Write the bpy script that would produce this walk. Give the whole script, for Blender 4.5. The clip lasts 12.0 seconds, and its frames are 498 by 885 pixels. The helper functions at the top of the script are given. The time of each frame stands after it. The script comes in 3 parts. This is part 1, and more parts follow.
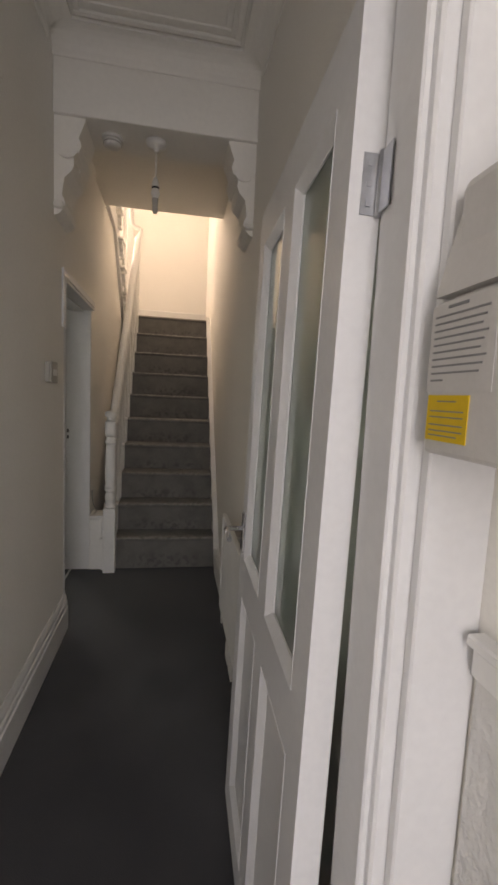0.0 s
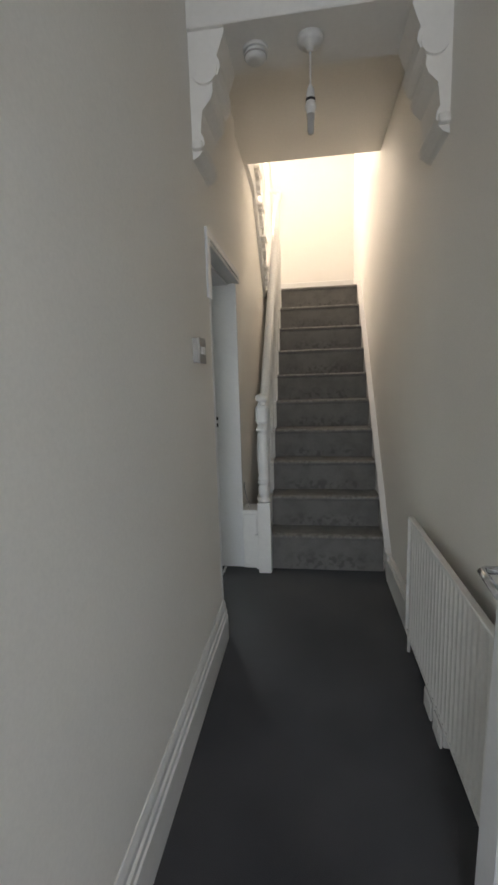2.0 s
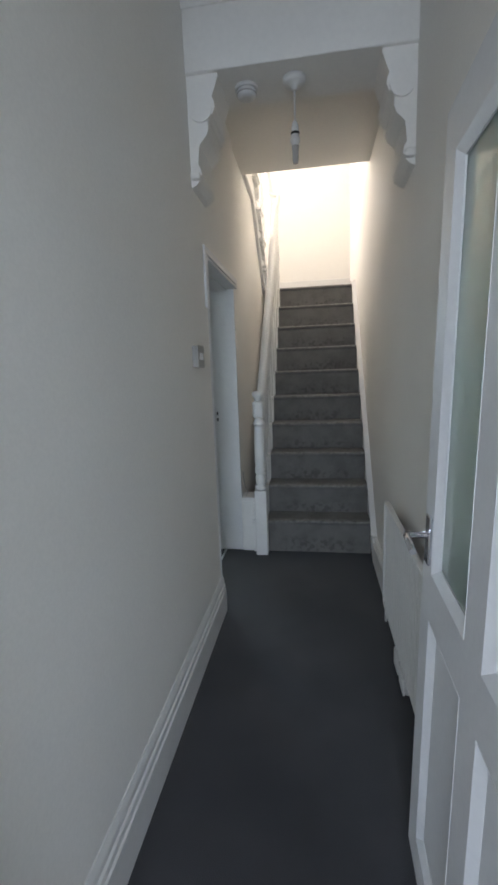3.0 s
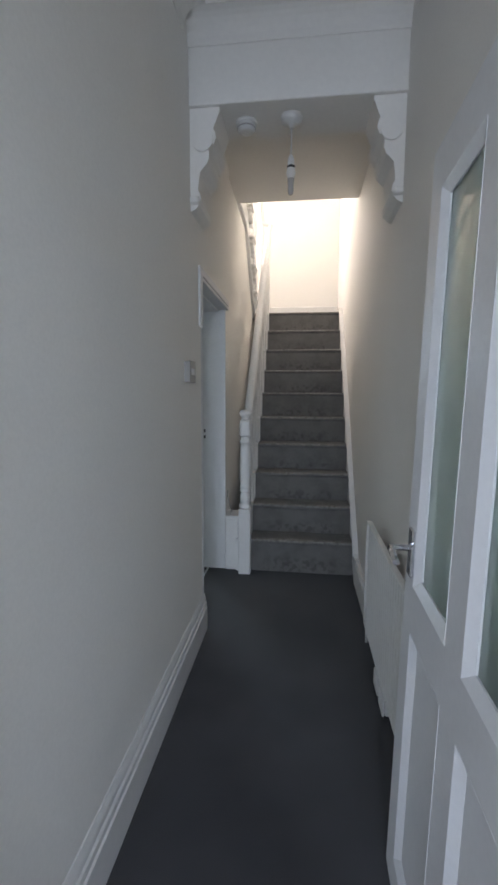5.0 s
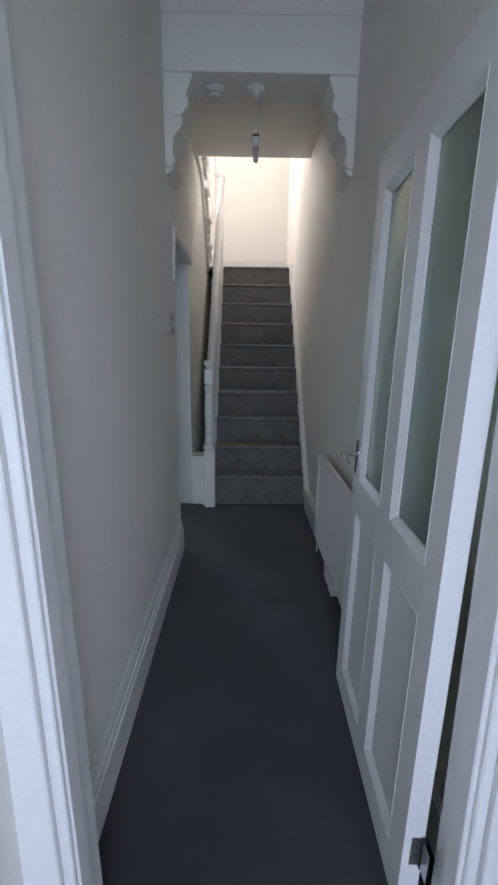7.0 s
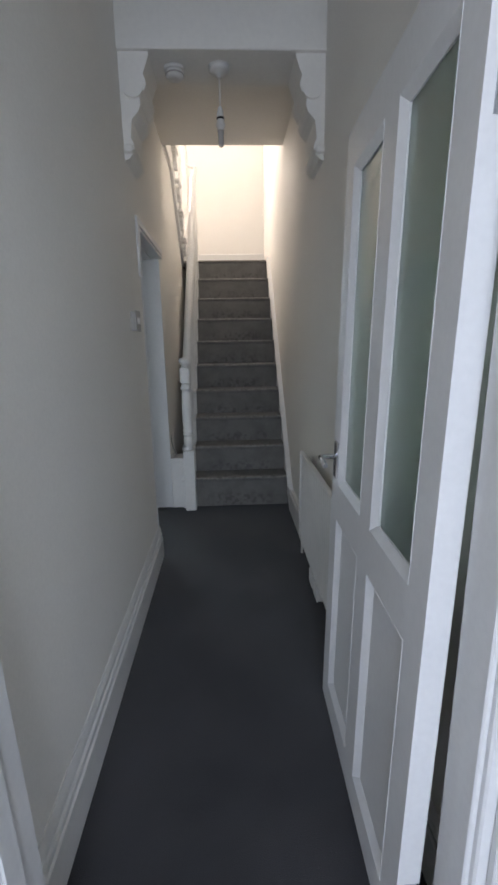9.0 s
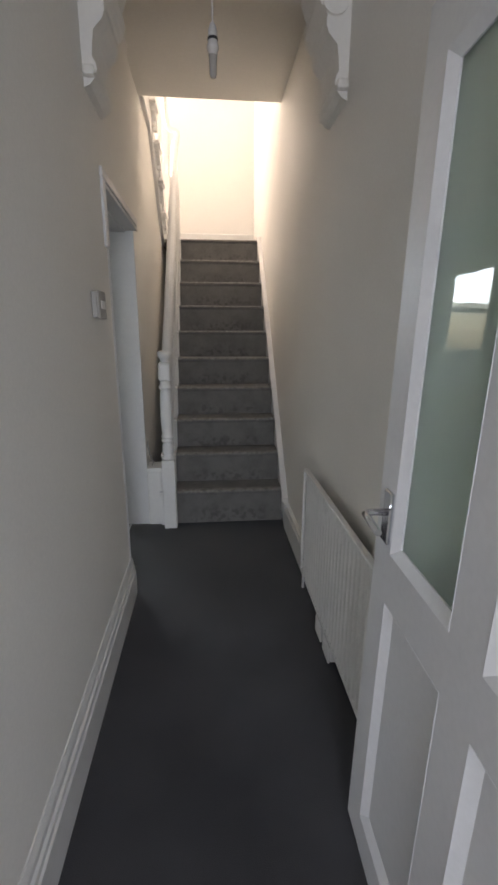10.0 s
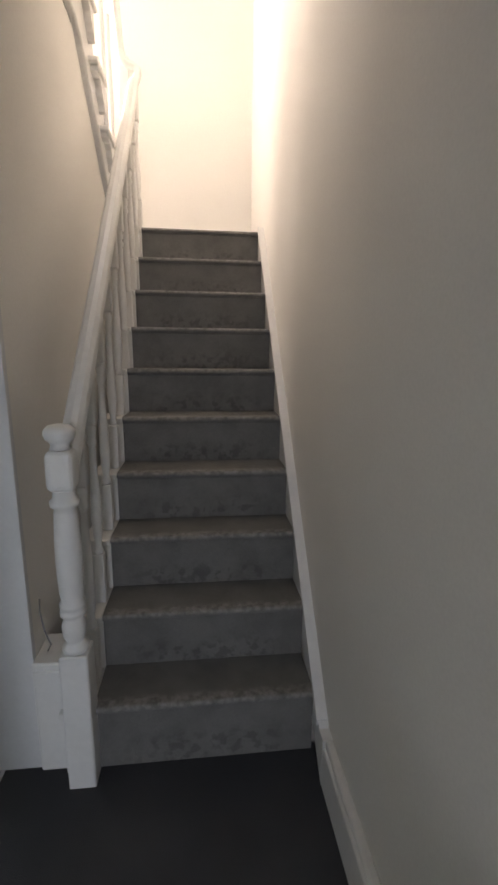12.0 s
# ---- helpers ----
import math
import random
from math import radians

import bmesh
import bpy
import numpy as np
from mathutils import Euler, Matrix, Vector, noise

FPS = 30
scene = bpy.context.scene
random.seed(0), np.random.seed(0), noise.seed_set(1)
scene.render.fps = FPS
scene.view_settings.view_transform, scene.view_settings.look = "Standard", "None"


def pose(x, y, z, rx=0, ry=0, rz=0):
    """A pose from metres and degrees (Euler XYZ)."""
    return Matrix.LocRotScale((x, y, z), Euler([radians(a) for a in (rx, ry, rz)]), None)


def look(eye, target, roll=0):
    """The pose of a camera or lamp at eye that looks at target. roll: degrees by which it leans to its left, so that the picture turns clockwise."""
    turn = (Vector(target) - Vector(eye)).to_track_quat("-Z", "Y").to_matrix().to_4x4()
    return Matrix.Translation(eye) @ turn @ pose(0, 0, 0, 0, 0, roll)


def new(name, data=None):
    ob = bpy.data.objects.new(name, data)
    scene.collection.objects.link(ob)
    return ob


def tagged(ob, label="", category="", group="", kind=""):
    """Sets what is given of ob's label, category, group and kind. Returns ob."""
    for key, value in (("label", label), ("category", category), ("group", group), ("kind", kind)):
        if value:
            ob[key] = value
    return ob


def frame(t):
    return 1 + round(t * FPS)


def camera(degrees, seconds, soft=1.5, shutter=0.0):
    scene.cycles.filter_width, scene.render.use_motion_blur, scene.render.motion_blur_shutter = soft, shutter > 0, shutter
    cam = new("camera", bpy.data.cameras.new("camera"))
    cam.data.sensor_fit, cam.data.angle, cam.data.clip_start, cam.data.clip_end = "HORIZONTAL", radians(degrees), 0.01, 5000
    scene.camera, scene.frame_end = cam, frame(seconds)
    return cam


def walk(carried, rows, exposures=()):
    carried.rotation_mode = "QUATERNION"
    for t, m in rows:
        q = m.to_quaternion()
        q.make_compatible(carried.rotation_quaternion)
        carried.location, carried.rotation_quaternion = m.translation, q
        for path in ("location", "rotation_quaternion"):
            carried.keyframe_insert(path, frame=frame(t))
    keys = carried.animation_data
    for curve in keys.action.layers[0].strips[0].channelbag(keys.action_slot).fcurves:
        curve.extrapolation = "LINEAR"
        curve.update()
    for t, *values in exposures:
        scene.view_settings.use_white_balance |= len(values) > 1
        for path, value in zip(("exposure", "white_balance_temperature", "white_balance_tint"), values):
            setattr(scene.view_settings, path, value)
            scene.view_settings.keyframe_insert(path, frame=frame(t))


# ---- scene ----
cam = camera(60.2, 12.0, soft=2.9)
PATH = [
    (0, (-0.018, -0.008, 1.381), (0.329, 1.951, 1.17), 2.7),
    (0.5, (-0.043, 0.292, 1.382), (0.374, 2.243, 1.238), -1.4),
    (1, (-0.092, 0.459, 1.378), (0.076, 2.449, 1.266), -0.4),
    (1.5, (-0.126, 0.441, 1.361), (-0.221, 2.432, 1.198), -0.8),
    (2, (-0.16, 0.472, 1.341), (-0.443, 2.43, 1.042), -1.8),
    (2.5, (-0.13, 0.413, 1.345), (-0.436, 2.366, 1.044), -1.4),
    (3, (-0.063, 0.231, 1.388), (-0.374, 2.177, 1.051), -2.1),
    (3.5, (-0.053, 0.198, 1.389), (-0.353, 2.145, 1.045), -1.6),
    (5.3, (-0.098, 0.19, 1.358), (-0.327, 2.165, 1.134), 0.3),
    (5.5, (-0.123, 0.143, 1.388), (-0.376, 2.112, 1.145), -1.9),
    (6, (-0.161, 0.069, 1.398), (-0.303, 2.05, 1.162), -2.9),
    (6.5, (-0.195, -0.105, 1.373), (-0.162, 1.871, 1.069), -3.8),
    (7, (-0.203, -0.188, 1.341), (-0.173, 1.763, 0.903), 0.7),
    (7.5, (-0.17, -0.229, 1.349), (-0.114, 1.716, 0.887), -0.5),
    (7.7, (-0.161, -0.231, 1.371), (-0.093, 1.716, 0.917), -1.4),
    (9.5, (-0.14, 0.129, 1.338), (-0.026, 2.071, 0.874), -0.3),
    (10, (-0.182, 0.427, 1.361), (-0.006, 2.354, 0.856), 0.2),
    (10.5, (-0.156, 0.793, 1.394), (0.009, 2.728, 0.915), 0.4),
    (11, (-0.15, 1.173, 1.405), (0.048, 3.111, 0.953), -0.7),
    (11.5, (-0.09, 1.571, 1.394), (0.143, 3.516, 0.99), -1.0),
    (12, (-0.064, 2.025, 1.435), (0.151, 3.973, 1.034), 0.6),
]
EXPOSURES = [(0, 1.62, 9200, 28), (0.5, 1.98, 10300, 28), (1.5, 2.17, 8800, 24), (2.5, 2.2, 7100, 17), (3.5, 2.17, 6800, 18), (5.5, 2.09, 6700, 20), (7.0, 1.78, 6500, 20), (7.7, 1.78, 6500, 20), (9.5, 2.08, 7300, 22), (10.5, 2.16, 7800, 25), (12, 1.95, 7500, 24)]
walk(cam, [(t, look(eye, target, roll)) for t, eye, target, roll in PATH], EXPOSURES)

# ---- plan, metres ----
XL, XR = -0.612, 0.357          # faces of the hall's long walls
DOOR_Y0, DOOR_Y1 = 0.45, 0.57   # frame of the inner glazed door
BEAM0, BEAM1, BEAM_Z = 2.27, 2.56, 2.655
CEIL_F, CEIL_R, CEIL_END = 3.00, 2.92, 3.94
GOING, RISE, N1Y, N1Z, STEPS = 0.197, 0.2198, 3.309, 0.258, 10
XL2 = -0.636                     # the same wall beyond the side door
SL, SR = -0.442, 0.322          # edges of the stair carpet
END_Y = 5.86
LAND_Z = N1Z + 9 * RISE
TOP_Z = 6.2
JL, JR = -0.517, 0.249
ROOM_X, ROOM_Y0, ROOM_Y1, ROOM_Z = -3.3, 1.2, 5.8, 2.85

# ---- world and lights ----
world = bpy.data.worlds.new("sky")
scene.world = world
world.use_nodes = True
wn = world.node_tree.nodes
sky = wn.new("ShaderNodeTexSky")
sky.sky_type, sky.sun_disc, sky.sun_elevation, sky.sun_rotation = "NISHITA", False, radians(38), radians(120)
world.node_tree.links.new(sky.outputs[0], wn["Background"].inputs[0])
wn["Background"].inputs[1].default_value = 0.1


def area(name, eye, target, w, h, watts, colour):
    """Daylight standing in an opening, known or added."""
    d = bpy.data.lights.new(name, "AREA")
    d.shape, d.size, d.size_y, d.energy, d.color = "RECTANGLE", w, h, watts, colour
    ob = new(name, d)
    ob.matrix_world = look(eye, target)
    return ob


area("daylight_street", (0.08, -2.2, 1.75), (-0.18, 0.6, 1.45), 1.7, 2.8, 29, (0.63, 0.80, 1.0))
# lamp in an unseen roof opening, added to light the stairs from above
area("fill_roof_opening", (-0.3, 4.2, TOP_Z - 0.02), (-0.3, 4.2, 0), 1.1, 0.9, 5, (1.0, 0.955, 0.87))
# lamp behind an added, unseen window, brightening the right wall by the stairs
area("fill_side_lamp", (-1.72, 4.7, 4.2), (0.3, 4.9, 3.6), 1.1, 1.3, 3, (1.0, 0.955, 0.87))
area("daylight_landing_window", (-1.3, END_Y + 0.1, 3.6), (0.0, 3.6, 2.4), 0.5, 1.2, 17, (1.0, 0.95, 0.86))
area("daylight_room_window", (-2.55, ROOM_Y1 + 0.12, 2.2), (-2.2, 2, 1.2), 0.9, 0.8, 8, (0.62, 0.85, 1.0))


# ---- materials ----
def material(name, colour, rough=0.6, metal=0.0, vary=0.06, scale=3.0, fine=60.0, bump=0.1, depth=0.002, colour2=None, blotch=(0.35, 0.7), spec=0.5, sheen=0.0):
    """Colour with broad blotches and fine grain, rough-ness that wanders, and a fine relief."""
    m = bpy.data.materials.new(name)
    m.use_nodes = True
    nt = m.node_tree
    b = nt.nodes["Principled BSDF"]
    tc = nt.nodes.new("ShaderNodeTexCoord")
    n1, n2 = nt.nodes.new("ShaderNodeTexNoise"), nt.nodes.new("ShaderNodeTexNoise")
    n1.inputs["Scale"].default_value, n1.inputs["Detail"].default_value = scale, 4
    n2.inputs["Scale"].default_value, n2.inputs["Detail"].default_value = fine, 5
    geo = nt.nodes.new("ShaderNodeNewGeometry")
    for n in (n1, n2):
        nt.links.new(geo.outputs["Position"], n.inputs["Vector"])
    ramp = nt.nodes.new("ShaderNodeValToRGB")
    c2 = colour2 or tuple(c * (1 - 2 * vary) for c in colour)
    ramp.color_ramp.elements[0].position, ramp.color_ramp.elements[1].position = blotch
    ramp.color_ramp.elements[0].color, ramp.color_ramp.elements[1].color = (*c2, 1), (*colour, 1)
    nt.links.new(n1.outputs["Fac"], ramp.inputs[0])
    mix = nt.nodes.new("ShaderNodeMix")
    mix.data_type, mix.blend_type = "RGBA", "MULTIPLY"
    mix.inputs[0].default_value = min(1.0, vary * 5)
    r2 = nt.nodes.new("ShaderNodeValToRGB")
    r2.color_ramp.elements[0].position, r2.color_ramp.elements[1].position = 0.3, 0.65
    r2.color_ramp.elements[0].color, r2.color_ramp.elements[1].color = (0.6, 0.6, 0.6, 1), (1, 1, 1, 1)
    nt.links.new(n2.outputs["Fac"], r2.inputs[0])
    nt.links.new(ramp.outputs[0], mix.inputs[6])
    nt.links.new(r2.outputs[0], mix.inputs[7])
    nt.links.new(mix.outputs[2], b.inputs["Base Color"])
    rr = nt.nodes.new("ShaderNodeMapRange")
    rr.inputs[3].default_value, rr.inputs[4].default_value = max(0.02, rough - 0.08), min(1, rough + 0.08)
    nt.links.new(n1.outputs["Fac"], rr.inputs[0])
    nt.links.new(rr.outputs[0], b.inputs["Roughness"])
    b.inputs["Metallic"].default_value = metal
    b.inputs["Specular IOR Level"].default_value = spec
    if sheen:
        b.inputs["Sheen Weight"].default_value, b.inputs["Sheen Roughness"].default_value = sheen, 0.5
    if bump:
        bp = nt.nodes.new("ShaderNodeBump")
        bp.inputs["Strength"].default_value, bp.inputs["Distance"].default_value = bump, depth
        nt.links.new(n2.outputs["Fac"], bp.inputs["Height"])
        nt.links.new(bp.outputs[0], b.inputs["Normal"])
    return m


WALL = material("magnolia_wall_paint", (0.89, 0.865, 0.81), 0.75, vary=0.02, scale=1.3, fine=120, bump=0.12, depth=0.001, spec=0.3)
CEILING = material("ceiling_paint", (0.89, 0.865, 0.81), 0.9, vary=0.015, scale=1.5, fine=50, bump=0.1, depth=0.002, spec=0.2)
GLOSS = material("white_gloss_paint", (0.80, 0.79, 0.76), 0.32, vary=0.02, scale=6, fine=40, bump=0.08, depth=0.001)
WOODPAINT = material("white_door_paint", (0.73, 0.73, 0.725), 0.42, vary=0.02, scale=5, fine=70, bump=0.1, depth=0.001)
CARPET = material("charcoal_carpet", (0.066, 0.065, 0.069), 0.95, vary=0.14, scale=2.2, fine=330, bump=0.9, depth=0.004, colour2=(0.038, 0.038, 0.042), spec=0.1, sheen=0.22)
STAIRCARPET = material("grey_stair_carpet", (0.22, 0.214, 0.20), 0.95, vary=0.14, scale=9, fine=330, bump=0.9, depth=0.004, colour2=(0.18, 0.175, 0.163), blotch=(0.35, 0.6), spec=0.1, sheen=0.1)


def stair_wear_and_light(m):
    """Shoe marks low on the risers, and paler nosings: wear plus a painted highlight."""
    nt = m.node_tree
    b = nt.nodes["Principled BSDF"]
    base = b.inputs["Base Color"].links[0].from_socket
    sep = nt.nodes.new("ShaderNodeSeparateXYZ")
    nt.links.new(nt.nodes["Texture Coordinate"].outputs["Object"], sep.inputs[0])
    geo = nt.nodes["Geometry"]

    def spots(scale, lo, hi):
        n, k = nt.nodes.new("ShaderNodeTexNoise"), nt.nodes.new("ShaderNodeMapRange")
        n.inputs["Scale"].default_value, n.inputs["Detail"].default_value = scale, 3
        k.inputs[1].default_value, k.inputs[2].default_value = lo, hi
        nt.links.new(geo.outputs["Position"], n.inputs["Vector"])
        nt.links.new(n.outputs["Fac"], k.inputs[0])
        return k.outputs[0]

    def band(axis, lo, hi):
        k = nt.nodes.new("ShaderNodeMapRange")
        k.inputs[1].default_value, k.inputs[2].default_value = lo, hi
        nt.links.new(sep.outputs[axis], k.inputs[0])
        return k.outputs[0]

    def times(a, c):
        k = nt.nodes.new("ShaderNodeMath")
        k.operation = "MULTIPLY"
        nt.links.new(a, k.inputs[0])
        if isinstance(c, float):
            k.inputs[1].default_value = c
        else:
            nt.links.new(c, k.inputs[1])
        return k.outputs[0]

    marks = times(times(spots(30, 0.50, 0.60), band("Z", -0.11, -0.17)), times(band("X", -0.40, -0.25), band("X", 0.30, 0.15)))
    # pale nosing band: rubbed pile and the light on each edge, both in colour
    worn_lit = times(times(spots(45, 0.35, 0.65), band("Z", -0.022, -0.006)), band("Y", 0.055, 0.03))
    out = base
    for fac, tint in ((times(marks, 0.45), (0.07, 0.067, 0.062, 1)), (times(worn_lit, 0.6), (0.38, 0.37, 0.35, 1))):
        mix = nt.nodes.new("ShaderNodeMix")
        mix.data_type = "RGBA"
        nt.links.new(fac, mix.inputs[0])
        nt.links.new(out, mix.inputs[6])
        mix.inputs[7].default_value = tint
        out = mix.outputs[2]
    nt.links.new(out, b.inputs["Base Color"])


stair_wear_and_light(STAIRCARPET)
RADWHITE = material("radiator_enamel", (0.76, 0.75, 0.71), 0.4, vary=0.03, scale=8, fine=60, bump=0.03)
PLASTIC = material("white_plastic", (0.72, 0.71, 0.68), 0.45, vary=0.02, scale=10, fine=150, bump=0.03)
GREYPLASTIC = material("grey_plastic", (0.42, 0.40, 0.37), 0.45, vary=0.03, scale=10, fine=150, bump=0.03)
METERBOX = material("meter_box_plastic", (0.62, 0.60, 0.57), 0.5, vary=0.02, scale=8, fine=180, bump=0.05)
CHROME = material("polished_chrome", (0.72, 0.72, 0.74), 0.14, metal=1.0, vary=0.02, bump=0.0)
STEEL = material("zinc_plated_steel", (0.55, 0.56, 0.58), 0.35, metal=1.0, vary=0.06, scale=30, bump=0.05)
BLACK = material("black_painted_metal", (0.012, 0.012, 0.014), 0.5, vary=0.05, bump=0.05)
INK = material("grey_print", (0.24, 0.24, 0.24), 0.7, vary=0.02, bump=0.0)
YELLOW = material("yellow_label", (0.78, 0.50, 0.02), 0.5, vary=0.03, scale=20, bump=0.0)
ALU = material("aluminium_strip", (0.75, 0.75, 0.76), 0.3, metal=1.0, vary=0.05, scale=30, bump=0.05)
PAPER = material("painted_relief_wallpaper", (0.72, 0.71, 0.68), 0.6, vary=0.03, scale=4, fine=38, bump=1.0, depth=0.012)
PAVING = material("paving", (0.22, 0.21, 0.2), 0.9, vary=0.1, scale=1.0, fine=40, bump=0.4)
GROUND = material("ground", (0.12, 0.12, 0.11), 0.95, vary=0.1, scale=0.3, fine=10, bump=0.3)


def glass(name, tint, rough):
    m = bpy.data.materials.new(name)
    m.use_nodes = True
    b = m.node_tree.nodes["Principled BSDF"]
    b.inputs["Base Color"].default_value = (*tint, 1)
    b.inputs["Transmission Weight"].default_value, b.inputs["Roughness"].default_value, b.inputs["IOR"].default_value = 1.0, rough, 1.5
    return m


GREENGLASS = glass("green_tinted_glass", (0.70, 0.80, 0.73), 0.85)
gb = GREENGLASS.node_tree.nodes["Principled BSDF"]
gb.inputs["Coat Weight"].default_value, gb.inputs["Coat Roughness"].default_value = 1.0, 0.0
CLEAR = glass("clear_glass", (0.97, 0.98, 0.97), 0.0)


# ---- mesh helpers ----
def box(bm, x0, x1, y0, y1, z0, z1, bevel=0.0, seg=1):
    r = bmesh.ops.create_cube(bm, size=1, matrix=Matrix.Translation(((x0 + x1) / 2, (y0 + y1) / 2, (z0 + z1) / 2)) @ Matrix.Diagonal((abs(x1 - x0), abs(y1 - y0), abs(z1 - z0), 1)))
    if bevel:
        es = list({e for v in r["verts"] for e in v.link_edges})
        bmesh.ops.bevel(bm, geom=es, offset=bevel, segments=seg, profile=0.5, affect="EDGES")
    return bm


def cube(x0, x1, y0, y1, z0, z1, bevel=0.0, seg=1):
    return box(bmesh.new(), x0, x1, y0, y1, z0, z1, bevel, seg)


def boxes(*rows, bevel=0.0):
    bm = bmesh.new()
    for r in rows:
        box(bm, *r, bevel=bevel)
    return bm


def prism(points, offset, bm=None):
    """A polygon of 3D points pushed along offset."""
    bm = bm or bmesh.new()
    a = [bm.verts.new(p) for p in points]
    b = [bm.verts.new(Vector(p) + Vector(offset)) for p in points]
    n = len(a)
    bm.faces.new(a)
    bm.faces.new(b[::-1])
    for i in range(n):
        bm.faces.new((a[(i + 1) % n], a[i], b[i], b[(i + 1) % n]))
    bmesh.ops.recalc_face_normals(bm, faces=bm.faces)
    return bm


def lathe(profile, at=(0, 0, 0), seg=20, bm=None):
    """A turned body: (radius, height) pairs round the upright axis at a place."""
    bm = bm or bmesh.new()
    rings = []
    for r, z in profile:
        rings.append([bm.verts.new((at[0] + r * math.cos(2 * math.pi * i / seg), at[1] + r * math.sin(2 * math.pi * i / seg), at[2] + z)) for i in range(seg)])
    for p, q in zip(rings, rings[1:]):
        for i in range(seg):
            bm.faces.new((p[i], p[(i + 1) % seg], q[(i + 1) % seg], q[i])).smooth = True
    bm.faces.new(rings[0][::-1])
    bm.faces.new(rings[-1])
    return bm


def tube(points, r, seg=10, bm=None, squash=1.0):
    """A round bar along a line of points."""
    bm = bm or bmesh.new()
    pts = [Vector(p) for p in points]
    rings = []
    for i, p in enumerate(pts):
        d = (pts[min(i + 1, len(pts) - 1)] - pts[max(i - 1, 0)]).normalized()
        side = d.cross(Vector((0, 0, 1)))
        side = side.normalized() if side.length > 1e-4 else Vector((1, 0, 0))
        up = side.cross(d).normalized()
        rings.append([bm.verts.new(p + side * (r * squash * math.cos(2 * math.pi * k / seg)) + up * (r * math.sin(2 * math.pi * k / seg))) for k in range(seg)])
    for a, b in zip(rings, rings[1:]):
        for k in range(seg):
            bm.faces.new((a[k], a[(k + 1) % seg], b[(k + 1) % seg], b[k])).smooth = True
    bm.faces.new(rings[0][::-1])
    bm.faces.new(rings[-1])
    bmesh.ops.recalc_face_normals(bm, faces=bm.faces)
    return bm


def part(name, bm, mat, parent=None, label="", invisible_shadow=False):
    me = bpy.data.meshes.new(name)
    bm.normal_update()
    bm.to_mesh(me)
    bm.free()
    me.materials.append(mat)
    ob = new(name, me)
    if parent:
        ob.parent = parent
        ob.matrix_parent_inverse = parent.matrix_world.inverted()
    if label:
        ob["label"] = label
    if invisible_shadow:
        ob.visible_shadow = False
    return ob


def struct(name, bm, mat, label, category):
    return tagged(part(name, bm, mat), label, category, kind="structure")


def thing(name, label, category, at=(0, 0, 0), group=""):
    ob = new(name)
    ob.location = at
    bpy.context.view_layer.update()
    return tagged(ob, label, category, group)


# ---- large structure ----
T = 0.18
LD0, LD1, LDZ = 2.475, 3.375, 1.975   # doorway to the side room
struct("floor", boxes((XL, XR, -1.3, 3.36, -0.05, 0.0), (ROOM_X, XL - 0.075, ROOM_Y0, ROOM_Y1, -0.05, 0.0), (XL - 0.075, XL, LD0, LD1, -0.05, 0.0)), CARPET, "charcoal grey cut-pile carpet laid wall to wall", "carpet")
# the wall beside the stairs ends along the foot of the upper flight
left = boxes((XL - T, XL, -1.3, LD0, 0, 3.1), (XL - T, XL, LD0, LD1, LDZ, 3.1))
prism([(XL2 - T, LD1, 0), (XL2 - T, END_Y, 0), (XL2 - T, END_Y, 2.2), (XL2 - T, 5.12, 2.2), (XL2 - T, 4.42, 2.9), (XL2 - T, CEIL_END, 2.92), (XL2 - T, CEIL_END, 3.1), (XL2 - T, LD1, 3.1)], (T, 0, 0), left)
wall_left = struct("wall_left", left, WALL, "magnolia painted plaster hall wall", "wall")
struct("wall_right", boxes((XR, XR + T, -1.3, END_Y, 0, TOP_Z)), WALL, "magnolia painted plaster hall wall", "wall")
struct("wall_end", boxes((-1.02, XR + T, END_Y, END_Y + T, 0, TOP_Z), (-1.7, -1.58, END_Y, END_Y + T, 2.0, TOP_Z), (-1.58, -1.02, END_Y, END_Y + T, 2.0, 2.95), (-1.58, -1.02, END_Y, END_Y + T, 4.25, TOP_Z)), WALL, "pale painted wall above the stair landing", "wall")
# side opening cut for the added fill window
struct("wall_landing", boxes((-1.7, -1.6, 3.0, END_Y, 2.2, 3.5), (-1.7, -1.6, 3.0, END_Y, 4.9, TOP_Z), (-1.7, -1.6, 3.0, 4.1, 3.5, 4.9), (-1.7, -1.6, 5.3, END_Y, 3.5, 4.9), (-1.7, XR, 3.0, 3.1, 3.1, TOP_Z)), WALL, "pale painted upper landing wall", "wall")
struct("floor_landing", boxes((-1.6, XL - T, 5.13, END_Y, LAND_Z - 0.2, LAND_Z), (XL - T, XR, 5.13, END_Y, LAND_Z - 0.03, LAND_Z), (-1.6, XL - T, 3.1, 4.4, 2.92, 3.12)), STAIRCARPET, "grey carpeted quarter landing and upper floor", "carpet")
struct("ceiling_front", boxes((XL, XR, -1.3, BEAM0, CEIL_F, CEIL_F + 0.1)), CEILING, "pale painted plaster hall ceiling", "ceiling")
struct("ceiling_rear", boxes((XL2, XR, BEAM1, CEIL_END, CEIL_R, CEIL_R + 0.18)), CEILING, "pale painted plaster ceiling before the stairs", "ceiling")
